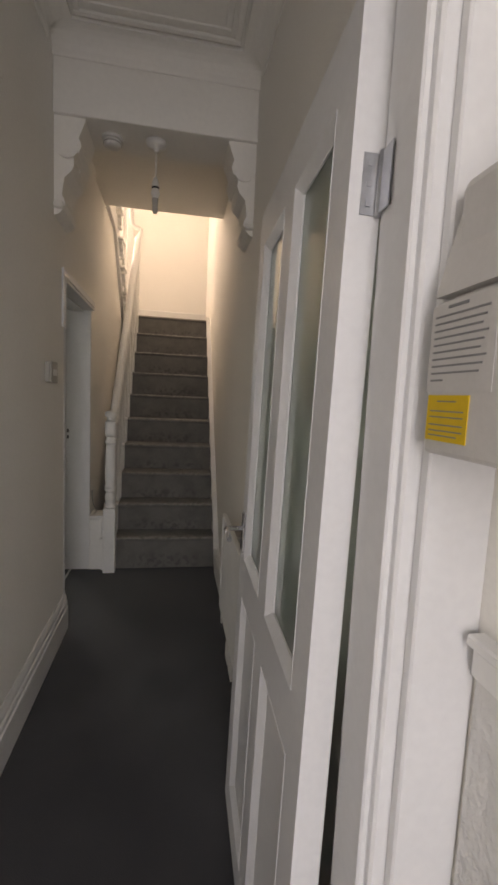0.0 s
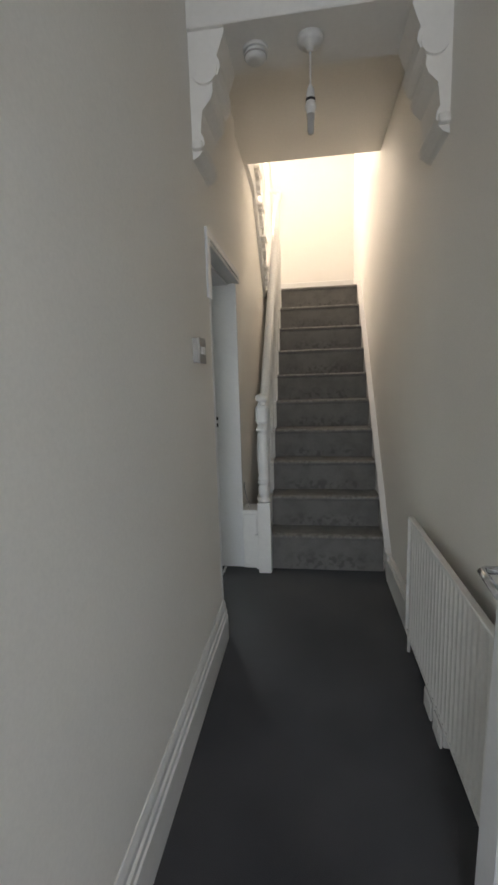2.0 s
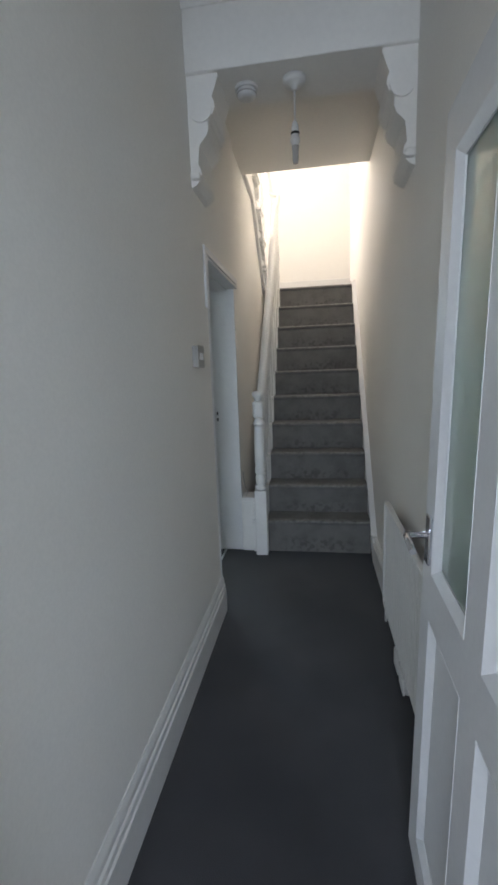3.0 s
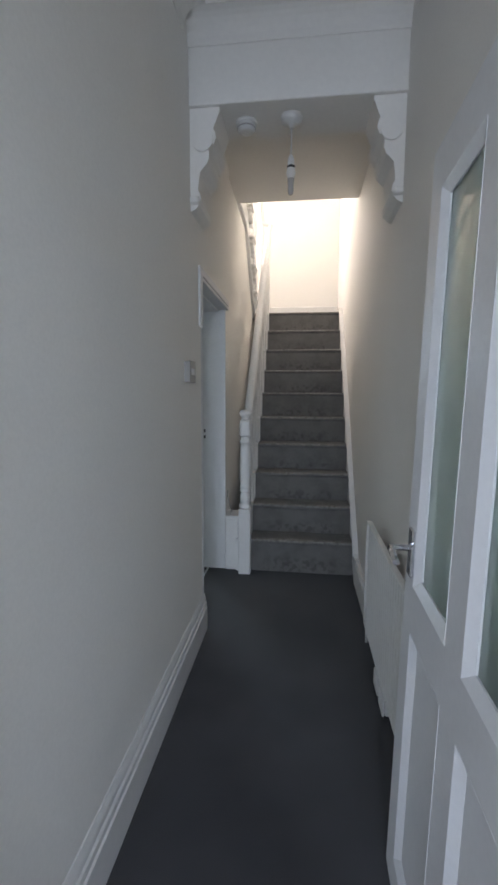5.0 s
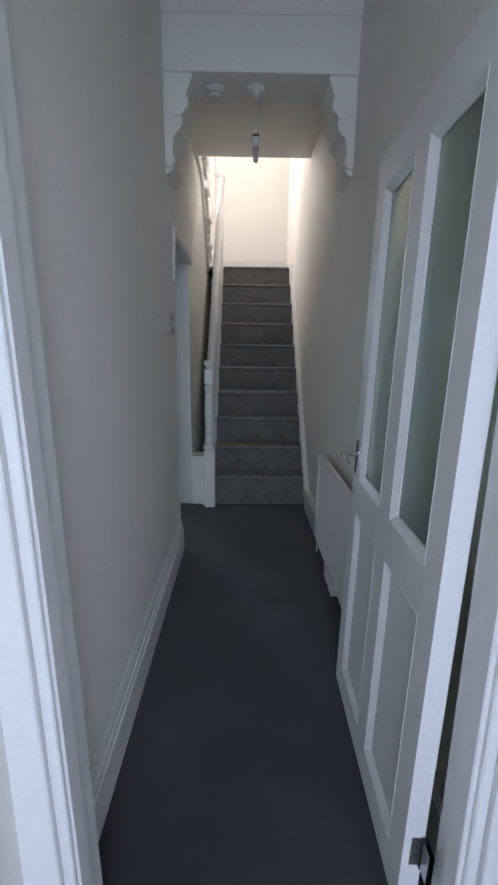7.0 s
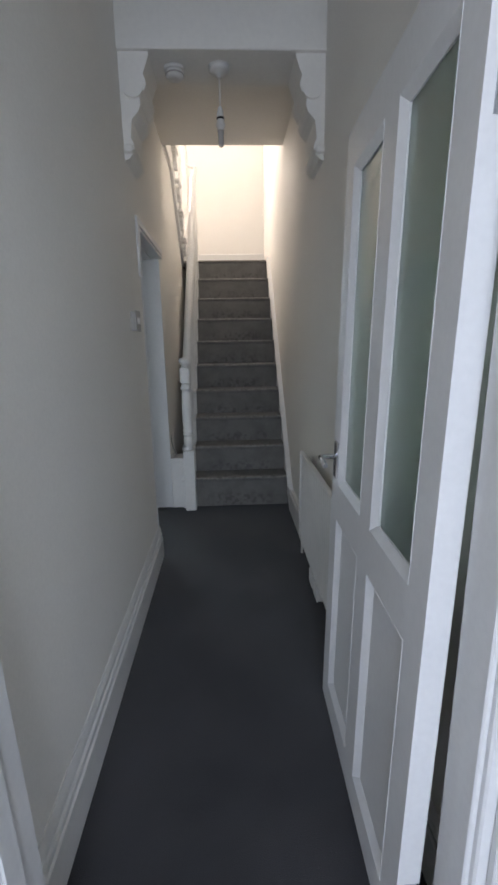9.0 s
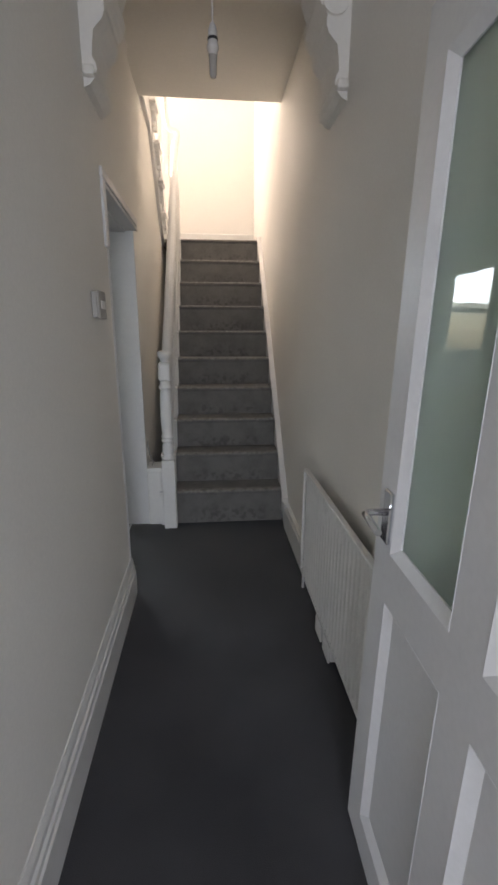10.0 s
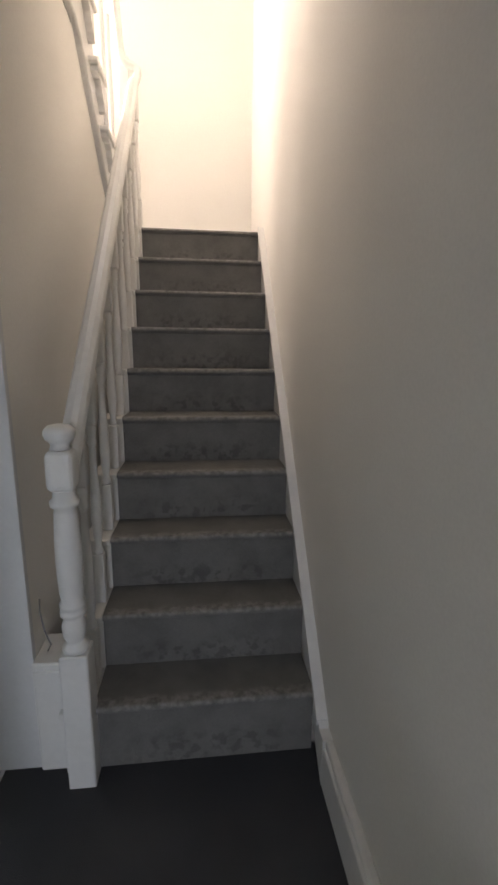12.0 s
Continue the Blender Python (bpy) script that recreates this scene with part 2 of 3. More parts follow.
# the gap in this ceiling is added for the fill lamp
struct("ceiling_upper", boxes((-1.7, -0.85, 3.0, END_Y + T, TOP_Z, TOP_Z + 0.1), (0.25, XR + T, 3.0, END_Y + T, TOP_Z, TOP_Z + 0.1), (-0.85, 0.25, 3.0, 3.75, TOP_Z, TOP_Z + 0.1), (-0.85, 0.25, 4.65, END_Y + T, TOP_Z, TOP_Z + 0.1)), CEILING, "pale painted ceiling over the stairwell with an added opening for fill light", "ceiling")
struct("beam", boxes((XL, XR, BEAM0, BEAM1, BEAM_Z, CEIL_F + 0.1), bevel=0.004), CEILING, "painted plaster arch beam across the hall", "beam")
# front wall with the open street doorway, and an opening added above for light
struct("wall_front", boxes((XL - T, -0.55, -1.45, -1.3, 0, 3.1), (0.27, XR + T, -1.45, -1.3, 0, 3.1), (-0.55, 0.27, -1.45, -1.3, 2.06, 2.18), (-0.55, 0.27, -1.45, -1.3, 2.62, 3.1)), WALL, "painted front wall with open street doorway", "wall")
# unseen opening over the inner door, added to light the beam and ceiling
struct("wall_partition", boxes((XL, XR, DOOR_Y0 + 0.01, DOOR_Y1 - 0.01, 2.64, CEIL_F), (XL, JL, DOOR_Y0 + 0.01, DOOR_Y1 - 0.01, 2.02, 2.64), (JR, XR, DOOR_Y0 + 0.01, DOOR_Y1 - 0.01, 2.02, 2.64)), WALL, "painted wall over the inner door with an added opening for light", "wall")
struct("wall_room", boxes((ROOM_X - T, ROOM_X, ROOM_Y0, ROOM_Y1, 0, ROOM_Z), (ROOM_X, XL - T, ROOM_Y0 - T, ROOM_Y0, 0, ROOM_Z), (ROOM_X, -3.05, ROOM_Y1, ROOM_Y1 + T, 0, ROOM_Z), (-2.05, -1.71, ROOM_Y1, ROOM_Y1 + T, 0, ROOM_Z), (-1.71, XL - T, ROOM_Y1, ROOM_Y1 + 0.05, 0, 2.0), (-3.05, -2.05, ROOM_Y1, ROOM_Y1 + T, 0, 0.76), (-3.05, -2.05, ROOM_Y1, ROOM_Y1 + T, 2.66, ROOM_Z)), WALL, "pale painted side room walls", "wall")
struct("ceiling_room", boxes((ROOM_X, -1.72, ROOM_Y0, ROOM_Y1, ROOM_Z, ROOM_Z + 0.05), (-1.72, XL - T, ROOM_Y0, 4.35, ROOM_Z, ROOM_Z + 0.05), (-1.70, XL - T, 4.35, ROOM_Y1, 1.99, 2.03), (-1.72, -1.705, 4.35, ROOM_Y1, 1.99, ROOM_Z), (-1.72, XL - T, 4.335, 4.35, 1.99, ROOM_Z)), CEILING, "pale painted side room ceiling", "ceiling")
struct("ground", boxes((-60, 60, -80, 80, -0.3, -0.16)), GROUND, "ground outside the house", "ground")
struct("pavement", boxes((-3, 3, -6, -1.45, -0.16, -0.02)), PAVING, "grey paving outside the street doorway", "pavement")


def window(name, x0, x1, z0, z1, y, label):
    """A white sliding sash with two panes."""
    w = tagged(new(name), label, "window", kind="structure")
    f = 0.05
    part("window_frame", boxes((x0, x0 + f, y + 0.03, y + 0.1, z0, z1), (x1 - f, x1, y + 0.03, y + 0.1, z0, z1), (x0 + f, x1 - f, y + 0.03, y + 0.1, z1 - f, z1), (x0 + f, x1 - f, y + 0.03, y + 0.1, z0, z0 + f), (x0 + f, x1 - f, y + 0.025, y + 0.1, (z0 + z1) / 2 - 0.03, (z0 + z1) / 2 + 0.03), bevel=0.004), GLOSS, w)
    part("window_sill", cube(x0 - 0.06, x1 + 0.06, y - 0.06, y + 0.03, z0 - 0.035, z0, 0.006), GLOSS, w)
    for a, b in ((z0 + f, (z0 + z1) / 2 - 0.03), ((z0 + z1) / 2 + 0.03, z1 - f)):
        part("pane", cube(x0 + f, x1 - f, y + 0.06, y + 0.064, a, b), CLEAR, w, invisible_shadow=True)
    return w


window("window_1", -1.58, -1.02, 2.95, 4.25, END_Y, "white sash window lighting the stair landing")
window("window_2", -3.05, -2.05, 0.76, 2.66, ROOM_Y1, "white sash window in the side room")
# unseen window, added only to hold the side fill lamp
window("fill_window", 4.1, 5.3, 3.5, 4.9, 1.6, "added unseen sash window passing fill light into the stairwell").rotation_euler.z = radians(90)


def moulding(name, points, offset, mat, label, category):
    return struct(name, prism(points, offset), mat, label, category)


# moulded skirtings: flat board, two ribs and a sloped top
def skirt(x, y0, y1, s, h):
    k = h / 0.19
    pts = [(0, 0), (0.022, 0), (0.022, 0.118), (0.016, 0.122), (0.018, 0.134), (0.018, 0.146), (0.011, 0.150), (0.013, 0.160), (0.012, 0.172), (0.004, 0.19), (0, 0.19)]
    return prism([(x + s * a, y0, b * k) for a, b in pts], (0, y1 - y0, 0))


struct("baseboard", skirt(XL, DOOR_Y1 + 0.03, LD0 + 0.024, 1, 0.212), GLOSS, "tall moulded white gloss skirting board", "skirting")
struct("baseboard_right", boxes((XR - 0.034, XR, DOOR_Y1 + 0.05, 3.19, 0, 0.152), (XR - 0.026, XR, DOOR_Y1 + 0.05, 3.19, 0.152, 0.178), bevel=0.004), GLOSS, "white gloss skirting board behind the radiator", "skirting")
struct("baseboard_room", boxes((-3.3, XL - T, ROOM_Y1 - 0.02, ROOM_Y1, 0, 0.14), bevel=0.004), GLOSS, "white skirting in the side room", "skirting")

# plaster cove and ribs round the front ceiling
corn = bmesh.new()
cove = [(0, 0.105), (0.006, 0.105), (0.010, 0.096)] + [(0.010 + 0.085 * (1 - math.cos(k * math.pi / 12)), 0.096 - 0.078 * math.sin(k * math.pi / 12)) for k in range(1, 7)] + [(0.105, 0.018), (0.105, 0.0), (0, 0)]
prism([(XL, BEAM0 - a, CEIL_F - b) for a, b in cove], (XR - XL, 0, 0), corn)
prism([(XL + a, DOOR_Y1, CEIL_F - b) for a, b in cove], (0, BEAM0 - 0.105 - DOOR_Y1, 0), corn)
prism([(XR - a, DOOR_Y1, CEIL_F - b) for a, b in cove], (0, BEAM0 - 0.105 - DOOR_Y1, 0), corn)
for d, h in ((0.15, 0.014), (0.20, 0.009)):
    box(corn, XL + d - 0.03, XR - d + 0.03, BEAM0 - d, BEAM0 - d + 0.03, CEIL_F - h, CEIL_F, 0.004)
    box(corn, XL + d - 0.03, XL + d, DOOR_Y1, BEAM0 - d - 0.002, CEIL_F - h, CEIL_F, 0.004)
    box(corn, XR - d, XR - d + 0.03, DOOR_Y1, BEAM0 - d - 0.002, CEIL_F - h, CEIL_F, 0.004)
struct("trim_cornice", corn, CEILING, "coved and ribbed plaster cornice round the hall ceiling", "cornice")


def corbel(name, x, s):
    """A scrolled plaster bracket under the end of the beam."""
    k = [(0, BEAM_Z + 0.004), (0.14, BEAM_Z + 0.004), (0.14, 2.64), (0.125, 2.60), (0.11, 2.565), (0.118, 2.55), (0.122, 2.525), (0.112, 2.50), (0.095, 2.485), (0.088, 2.47), (0.09, 2.44), (0.08, 2.415), (0.06, 2.395), (0.046, 2.38), (0.04, 2.34), (0.036, 2.30), (0.046, 2.285), (0.05, 2.262), (0.042, 2.238), (0.022, 2.215), (0, 2.205)]
    c = tagged(new(name), "scrolled plaster corbel under the hall arch", "corbel", "corbels of the arch")
    bm = prism([(x + s * a, BEAM0 + 0.02, z) for a, z in k], (0, BEAM1 - BEAM0 - 0.04, 0))
    part("bracket", bm, CEILING, c)
    part("scroll", prism([(x + s * (0.06 + 0.05 * math.cos(t * math.pi / 8)), BEAM0 + 0.008, 2.515 + 0.05 * math.sin(t * math.pi / 8)) for t in range(16)], (0, BEAM1 - BEAM0 - 0.016, 0)), CEILING, c)
    part("drop", cube(min(x, x + s * 0.045), max(x, x + s * 0.045), BEAM0 - 0.004, BEAM1 + 0.004, 2.235, 2.272, 0.012, 2), CEILING, c)


corbel("corbel", XL, 1)
corbel("corbel", XR, -1)


# side doorway: lining, stop and architraves
def doorway():
    d = tagged(new("door_frame"), "white gloss door lining and architrave of the side room", "door frame", kind="structure")
    part("lining", boxes((XL - T - 0.004, XL + 0.003, LD0, LD0 + 0.025, 0, LDZ - 0.025), (XL2 - T - 0.004, XL2 + 0.003, LD1 - 0.025, LD1, 0, LDZ - 0.025), (XL - T - 0.004, XL + 0.003, LD0, LD1, LDZ - 0.025, LDZ), bevel=0.002), WOODPAINT, d)
    part("door_stop", boxes((XL - T + 0.01, XL - 0.07, LD0 + 0.025, LD0 + 0.036, 0, LDZ - 0.036), (XL2 - T + 0.001, XL2 - 0.170, LD1 - 0.036, LD1 - 0.025, 0, LDZ - 0.036), (XL - T + 0.01, XL - 0.07, LD0 + 0.025, LD1 - 0.025, LDZ - 0.036, LDZ - 0.025), bevel=0.002), WOODPAINT, d)
    part("architrave", boxes((XL, XL + 0.012, LD0 - 0.045, LD0 + 0.012, 1.70, LDZ - 0.01), bevel=0.003), WOODPAINT, d)
    part("architrave", boxes((XL, XL + 0.012, LD0 - 0.045, LD1 - 0.06, LDZ - 0.01, LDZ + 0.028), bevel=0.003), WOODPAINT, d)
    part("strike_plate", boxes((XL2 - 0.168, XL2 - 0.140, LD1 - 0.027, LD1 - 0.0248, 0.985, 1.11)), WOODPAINT, d)
    for z in (1.024, 1.070):
        part("latch_hole", boxes((XL2 - 0.160, XL2 - 0.148, LD1 - 0.029, LD1 - 0.0268, z - 0.012, z + 0.012)), BLACK, d, "dark latch hole")


doorway()
tagged(part("threshold_strip", cube(XL - 0.165, XL - 0.15, LD0 + 0.026, LD1 - 0.026, 0.0, 0.006, 0.002), ALU), "silver aluminium carpet threshold strip in the doorway", "threshold strip")
tagged(part("leaning_pole", tube([(-0.985, 3.6, 0.0), (-0.915, 3.64, 0.66)], 0.013), BLACK), "thin black pole leaning in the side room", "pole")

# inner door frame between vestibule and hall


def inner_frame():
    d = tagged(new("door_frame"), "white painted frame of the glazed inner door", "door frame", kind="structure")
    # the post on the blind side leans a little, with its stop and casings
    lean = Matrix.Translation((JL, 0.5, 0)) @ Matrix.Rotation(radians(-1.2), 4, "Y") @ Matrix.Translation((-JL, -0.5, 0))
    for name, row in (("jamb", (XL - 0.01, JL, DOOR_Y0, DOOR_Y1, 0, 1.975)), ("door_stop", (JL, JL + 0.006, DOOR_Y0 + 0.01, DOOR_Y0 + 0.06, 0, 1.955)), ("casing", (XL - 0.02, JL - 0.02, DOOR_Y0 - 0.018, DOOR_Y0, 0, 2.02)), ("casing", (XL - 0.02, JL - 0.015, DOOR_Y1, DOOR_Y1 + 0.016, 0, 2.02))):
        part(name, boxes(row, bevel=0.003), WOODPAINT, d).matrix_basis = lean
    part("jamb", boxes((JR, XR, DOOR_Y0, DOOR_Y1 - 0.003, 0, 1.96), bevel=0.004), WOODPAINT, d)
    part("head", boxes((XL, XR, DOOR_Y0, DOOR_Y1, 1.96, 2.02), bevel=0.004), WOODPAINT, d)
    part("door_stop", boxes((JR - 0.012, JR, DOOR_Y0 + 0.01, DOOR_Y0 + 0.06, 0, 1.948), bevel=0.003), WOODPAINT, d)
    part("casing", boxes((JR + 0.02, XR, DOOR_Y0 - 0.018, DOOR_Y0, 0, 2.02), bevel=0.003), WOODPAINT, d)


inner_frame()

# ---- the glazed inner door, standing open along the wall ----
LX0, LX1, LY0, LY1, LH = 0.207, 0.254, 0.575, 1.339, 1.924
G_Z0, G_Z1 = 0.882, 1.816
P_Z0, P_Z1 = 0.114, 0.760
A0, A1, B0, B1 = 0.999, 1.252, 0.657, 0.905   # y of the two lights


def glazed_door():
    d = tagged(new("door_1"), "white painted panelled door with two green glass lights, standing open", "door", kind="structure")
    rows = [(LX0, LX1, LY0, B0, 0.012, LH), (LX0, LX1, A1, LY1, 0.012, LH), (LX0, LX1, B0, A1, G_Z1, LH), (LX0, LX1, B0, A1, P_Z1, G_Z0), (LX0, LX1, B0, A1, 0.012, P_Z0), (LX0, LX1, B1, A0, P_Z0, P_Z1), (LX0, LX1, B1, A0, G_Z0, G_Z1)]
    part("leaf", boxes(*rows), WOODPAINT, d)
    for a, b in ((A0, A1), (B0, B1)):
        part("panel", cube(LX0 + 0.014, LX1 - 0.014, a, b, P_Z0, P_Z1), WOODPAINT, d)
        part("pane", cube(LX0 + 0.018, LX0 + 0.023, a, b, G_Z0, G_Z1), GREENGLASS, d, "green tinted glass pane", True)
        for z0, z1 in ((G_Z0, G_Z1), (P_Z0, P_Z1)):
            bd = bmesh.new()
            e = 0.022
            for q in ([(a, z0), (a + e, z0 + e), (a + e, z1 - e), (a, z1)], [(b, z0), (b, z1), (b - e, z1 - e), (b - e, z0 + e)], [(a, z0), (b, z0), (b - e, z0 + e), (a + e, z0 + e)], [(a, z1), (a + e, z1 - e), (b - e, z1 - e), (b, z1)]):
                # chamfered bead: proud at the stile, falling to the pane
                outer = [LX0 - 0.001 if (y in (a, b) or z in (z0, z1)) else LX0 + 0.013 for y, z in q]
                f = [bd.verts.new((x, y, z)) for x, (y, z) in zip(outer, q)]
                g = [bd.verts.new((LX0 + 0.017, y, z)) for y, z in q]
                bd.faces.new(f), bd.faces.new(g[::-1])
                for i in range(4):
                    bd.faces.new((f[(i + 1) % 4], f[i], g[i], g[(i + 1) % 4]))
            bmesh.ops.recalc_face_normals(bd, faces=bd.faces)
            part("bead", bd, WOODPAINT, d)
    h = part("door_handle", boxes((LX0 - 0.009, LX0, LY1 - 0.080, LY1 - 0.040, 0.900, 1.022), bevel=0.003), CHROME, d, "chrome lever handle on a square plate")
    part("lever", tube([(LX0, LY1 - 0.060, 0.972), (LX0 - 0.05, LY1 - 0.060, 0.972), (LX0 - 0.058, LY1 - 0.067, 0.972), (LX0 - 0.058, LY1 - 0.15, 0.966)], 0.0078, 12), CHROME, h)
    k = part("keyhole", lathe([(0.005, 0), (0.005, 0.002)], (0, 0, 0), 10), BLACK, h)
    k.matrix_world = Matrix.Translation((LX0 - 0.0095, LY1 - 0.060, 0.918)) @ Matrix.Rotation(math.pi / 2, 4, "Y")
    for z, m in ((1.675, STEEL), (0.20, BLACK)):
        g = part("hinge", boxes((LX1 - 0.03, LX1 - 0.003, LY0 - 0.0025, LY0 - 0.0005, z - 0.04, z + 0.04), (JR - 0.0025, JR - 0.0005, LY0 - 0.04, LY0 - 0.012, z - 0.04, z + 0.04)), STEEL, d, "butt hinge")
        part("knuckle", lathe([(0.006, -0.042), (0.006, 0.042)], (LX1 - 0.004, LY0 - 0.007, z), 12), m, g)
        for q in (-0.026, 0.0, 0.026):
            part("screw", cube(LX1 - 0.024, LX1 - 0.017, LY0 - 0.004, LY0 - 0.0025, z + q - 0.0035, z + q + 0.0035), STEEL, g)

    # the leaf hangs a little out of plumb and turned towards the wall
    d.matrix_basis = Matrix.Translation((LX0, 0.95, 1.25)) @ Matrix.Rotation(radians(-1.4), 4, "Z") @ Matrix.Rotation(radians(1.05), 4, "Y") @ Matrix.Translation((-LX0, -0.95, -1.25))


glazed_door()

# ---- stairs ----
stair = tagged(new("staircase"), "steep straight staircase with grey carpet and white painted strings", "staircase", kind="structure")


def step_mesh():
    """Carpeted riser and tread with a rounded nosing, at the first nosing."""
    pts = [(0.016, -RISE - 0.03), (0.016, -0.032)]
    pts += [(0.012 - 0.012 * math.sin(a * math.pi / 8), -0.013 - 0.013 * math.cos(a * math.pi / 8)) for a in range(0, 9)]
    pts += [(GOING + 0.05, 0), (GOING + 0.05, -RISE - 0.03)]
    bm = prism([(SL, y, z) for y, z in pts], (SR - SL, 0, 0))
    return bm


first = None
for i in range(STEPS):
    if first is None:
        first = part("step", step_mesh(), STAIRCARPET, stair)
        ob = first
    else:
        ob = new("step", first.data)
        ob.parent = stair
    ob.location = (0, N1Y + GOING * i, N1Z + RISE * i)
S = RISE / GOING
end = N1Y + GOING * 9 + 0.05


def line(y):
    return N1Z + S * (y - N1Y)


part("string_board", prism([(SR, 3.19, 0), (SR, end, line(end) - 0.4), (SR, end, LAND_Z + 0.03), (SR, end - 0.06, line(end - 0.06) + 0.02), (SR, 3.235, 0.18), (SR, 3.19, 0.18)], (XR - SR, 0, 0)), GLOSS, stair, "white gloss wall string")
part("string_bead", prism([(SR - 0.006, 3.25, line(3.25) - 0.012), (SR - 0.006, end - 0.04, line(end - 0.04) - 0.002), (SR - 0.006, end - 0.04, line(end - 0.04) + 0.022), (SR - 0.006, 3.25, line(3.25) + 0.012)], (XR - SR + 0.005, 0, 0)), GLOSS, stair)
# cut outer string under the balusters
saw = [(N1Y + 0.012, 0.0)]
for i in range(STEPS):
    saw += [(N1Y + 0.012 + GOING * i, N1Z + RISE * i - 0.006), (N1Y + 0.012 + GOING * (i + 1), N1Z + RISE * i - 0.006)]
saw += [(N1Y + 0.012 + GOING * 10, 0.0)]
part("outer_string", prism([(-0.545, y, z) for y, z in saw], (SL - 0.001 + 0.545, 0, 0)), GLOSS, stair, "white cut string with tread ends")
for i in range(STEPS):
    part("tread_end", cube(-0.552, SL - 0.002, N1Y - 0.006 + GOING * i, N1Y + GOING * (i + 1) + 0.008, N1Z + RISE * i - 0.03, N1Z + RISE * i - 0.003, 0.006, 2), GLOSS, stair)

struct("baseboard_landing", boxes((XL - T, XR, END_Y - 0.018, END_Y, LAND_Z, LAND_Z + 0.20), bevel=0.004), GLOSS, "white gloss skirting on the stair landing", "skirting")

# newel post with turned shaft
NX, NY = -0.476, 3.30
newel = thing("newel_post", "white gloss turned newel post at the stair foot", "newel post", (NX, NY, 0))
part("base", cube(NX - 0.044, NX + 0.044, NY - 0.044, NY + 0.044, 0, 0.50, 0.004), GLOSS, newel)
part("shaft", lathe([(0.034, 0.50), (0.041, 0.505), (0.041, 0.52), (0.029, 0.532), (0.029, 0.542), (0.036, 0.556), (0.038, 0.59), (0.030, 0.617), (0.030, 0.624), (0.040, 0.630), (0.040, 0.642), (0.032, 0.648), (0.040, 0.656), (0.040, 0.668), (0.032, 0.678), (0.037, 0.71), (0.040, 0.79), (0.039, 0.88), (0.034, 0.965), (0.031, 0.982), (0.042, 0.988), (0.043, 1.003), (0.033, 1.012), (0.031, 1.04)], (NX, NY, 0), 28), GLOSS, newel)
part("block", cube(NX - 0.041, NX + 0.041, NY - 0.041, NY + 0.041, 1.035, 1.16, 0.022, 3), GLOSS, newel)
part("cap", lathe([(0.03, 1.16), (0.026, 1.175), (0.03, 1.182), (0.040, 1.19), (0.045, 1.204), (0.042, 1.219), (0.03, 1.230), (0.008, 1.234)], (NX, NY, 0), 24), GLOSS, newel)

# handrail and balusters
balustrade = tagged(new("balustrade"), "white gloss handrail with turned balusters beside the stairs", "balustrade")
RX = -0.468


def rail_z(y):
    return 1.12 + 1.075 * (y - 3.33)


rp = [(-0.03, -0.03), (0.03, -0.03), (0.034, -0.01), (0.030, 0.012), (0.018, 0.028), (0, 0.033), (-0.018, 0.028), (-0.030, 0.012), (-0.034, -0.01)]
part("handrail", prism([(RX + a, 3.33, rail_z(3.33) + b * 1.35) for a, b in rp], (0, 5.14 - 3.33, rail_z(5.14) - rail_z(3.33))), GLOSS, balustrade)
part("rail_ramp", tube([(RX, 5.12, rail_z(5.12)), (-0.456, 5.19, 3.11), (-0.445, 5.215, 3.165), (-0.448, 5.228, 3.20), (-0.47, 5.235, 3.218), (-0.51, 5.236, 3.228), (-0.538, 5.234, 3.25), (-0.55, 5.228, 3.31), (-0.556, 5.22, 3.42), (-0.562, 5.20, 3.55), (-0.585, 5.12, 3.70), (-0.60, 5.0, 3.83), (-0.603, 4.4, 4.50)], 0.024, 12), GLOSS, balustrade)
for i in range(STEPS):
    y = N1Y + GOING * i + (0.115 if i else 0.15)
    z0, z1 = N1Z + RISE * i - 0.004, rail_z(y) - 0.04
    h = z1 - z0
    prof = [(0.014, 0.22 * h), (0.02, 0.235 * h), (0.013, 0.26 * h), (0.017, 0.30 * h), (0.021, 0.38 * h), (0.015, 0.55 * h), (0.012, 0.68 * h), (0.02, 0.70 * h), (0.013, 0.72 * h), (0.019, 0.745 * h), (0.014, 0.77 * h)]
    bm = lathe(prof, (RX, y, z0), 12)
    box(bm, RX - 0.02, RX + 0.02, y - 0.02, y + 0.02, z0, z0 + 0.22 * h, 0.003)
    box(bm, RX - 0.02, RX + 0.02, y - 0.02, y + 0.02, z0 + 0.77 * h, z1 + 0.02, 0.003)
    part("baluster", bm, GLOSS, balustrade)

# plinth casing between newel and wall
tagged(part("newel_plinth", boxes((XL2 + 0.001, NX - 0.0445, 3.335, 3.50, 0, 0.425), (XL2 + 0.004, NX - 0.06, 3.328, 3.336, 0.03, 0.40), bevel=0.005), GLOSS), "white boxed plinth beside the newel post", "plinth")
tagged(part("cable", tube([(XL2 + 0.03, 3.40, 0.42), (XL2 + 0.045, 3.40, 0.45), (XL2 + 0.02, 3.42, 0.49), (XL2 + 0.006, 3.43, 0.56), (XL2 + 0.005, 3.44, 0.60)], 0.003, 6), INK), "thin grey cable rising from the plinth", "cable")

# upper flight: cut string with scrolled step ends
upper = tagged(new("upper_flight"), "white painted upper stair flight with bracketed step ends", "staircase", kind="structure")
part("string", prism([(XL2 - 0.002, y, z) for y, z in ((5.23, 2.19), (5.23, 2.42), (4.45, 3.34), (CEIL_END, 3.34), (CEIL_END, 2.93), (4.40, 2.91), (5.14, 2.19))], (0.022, 0, 0)), GLOSS, upper)
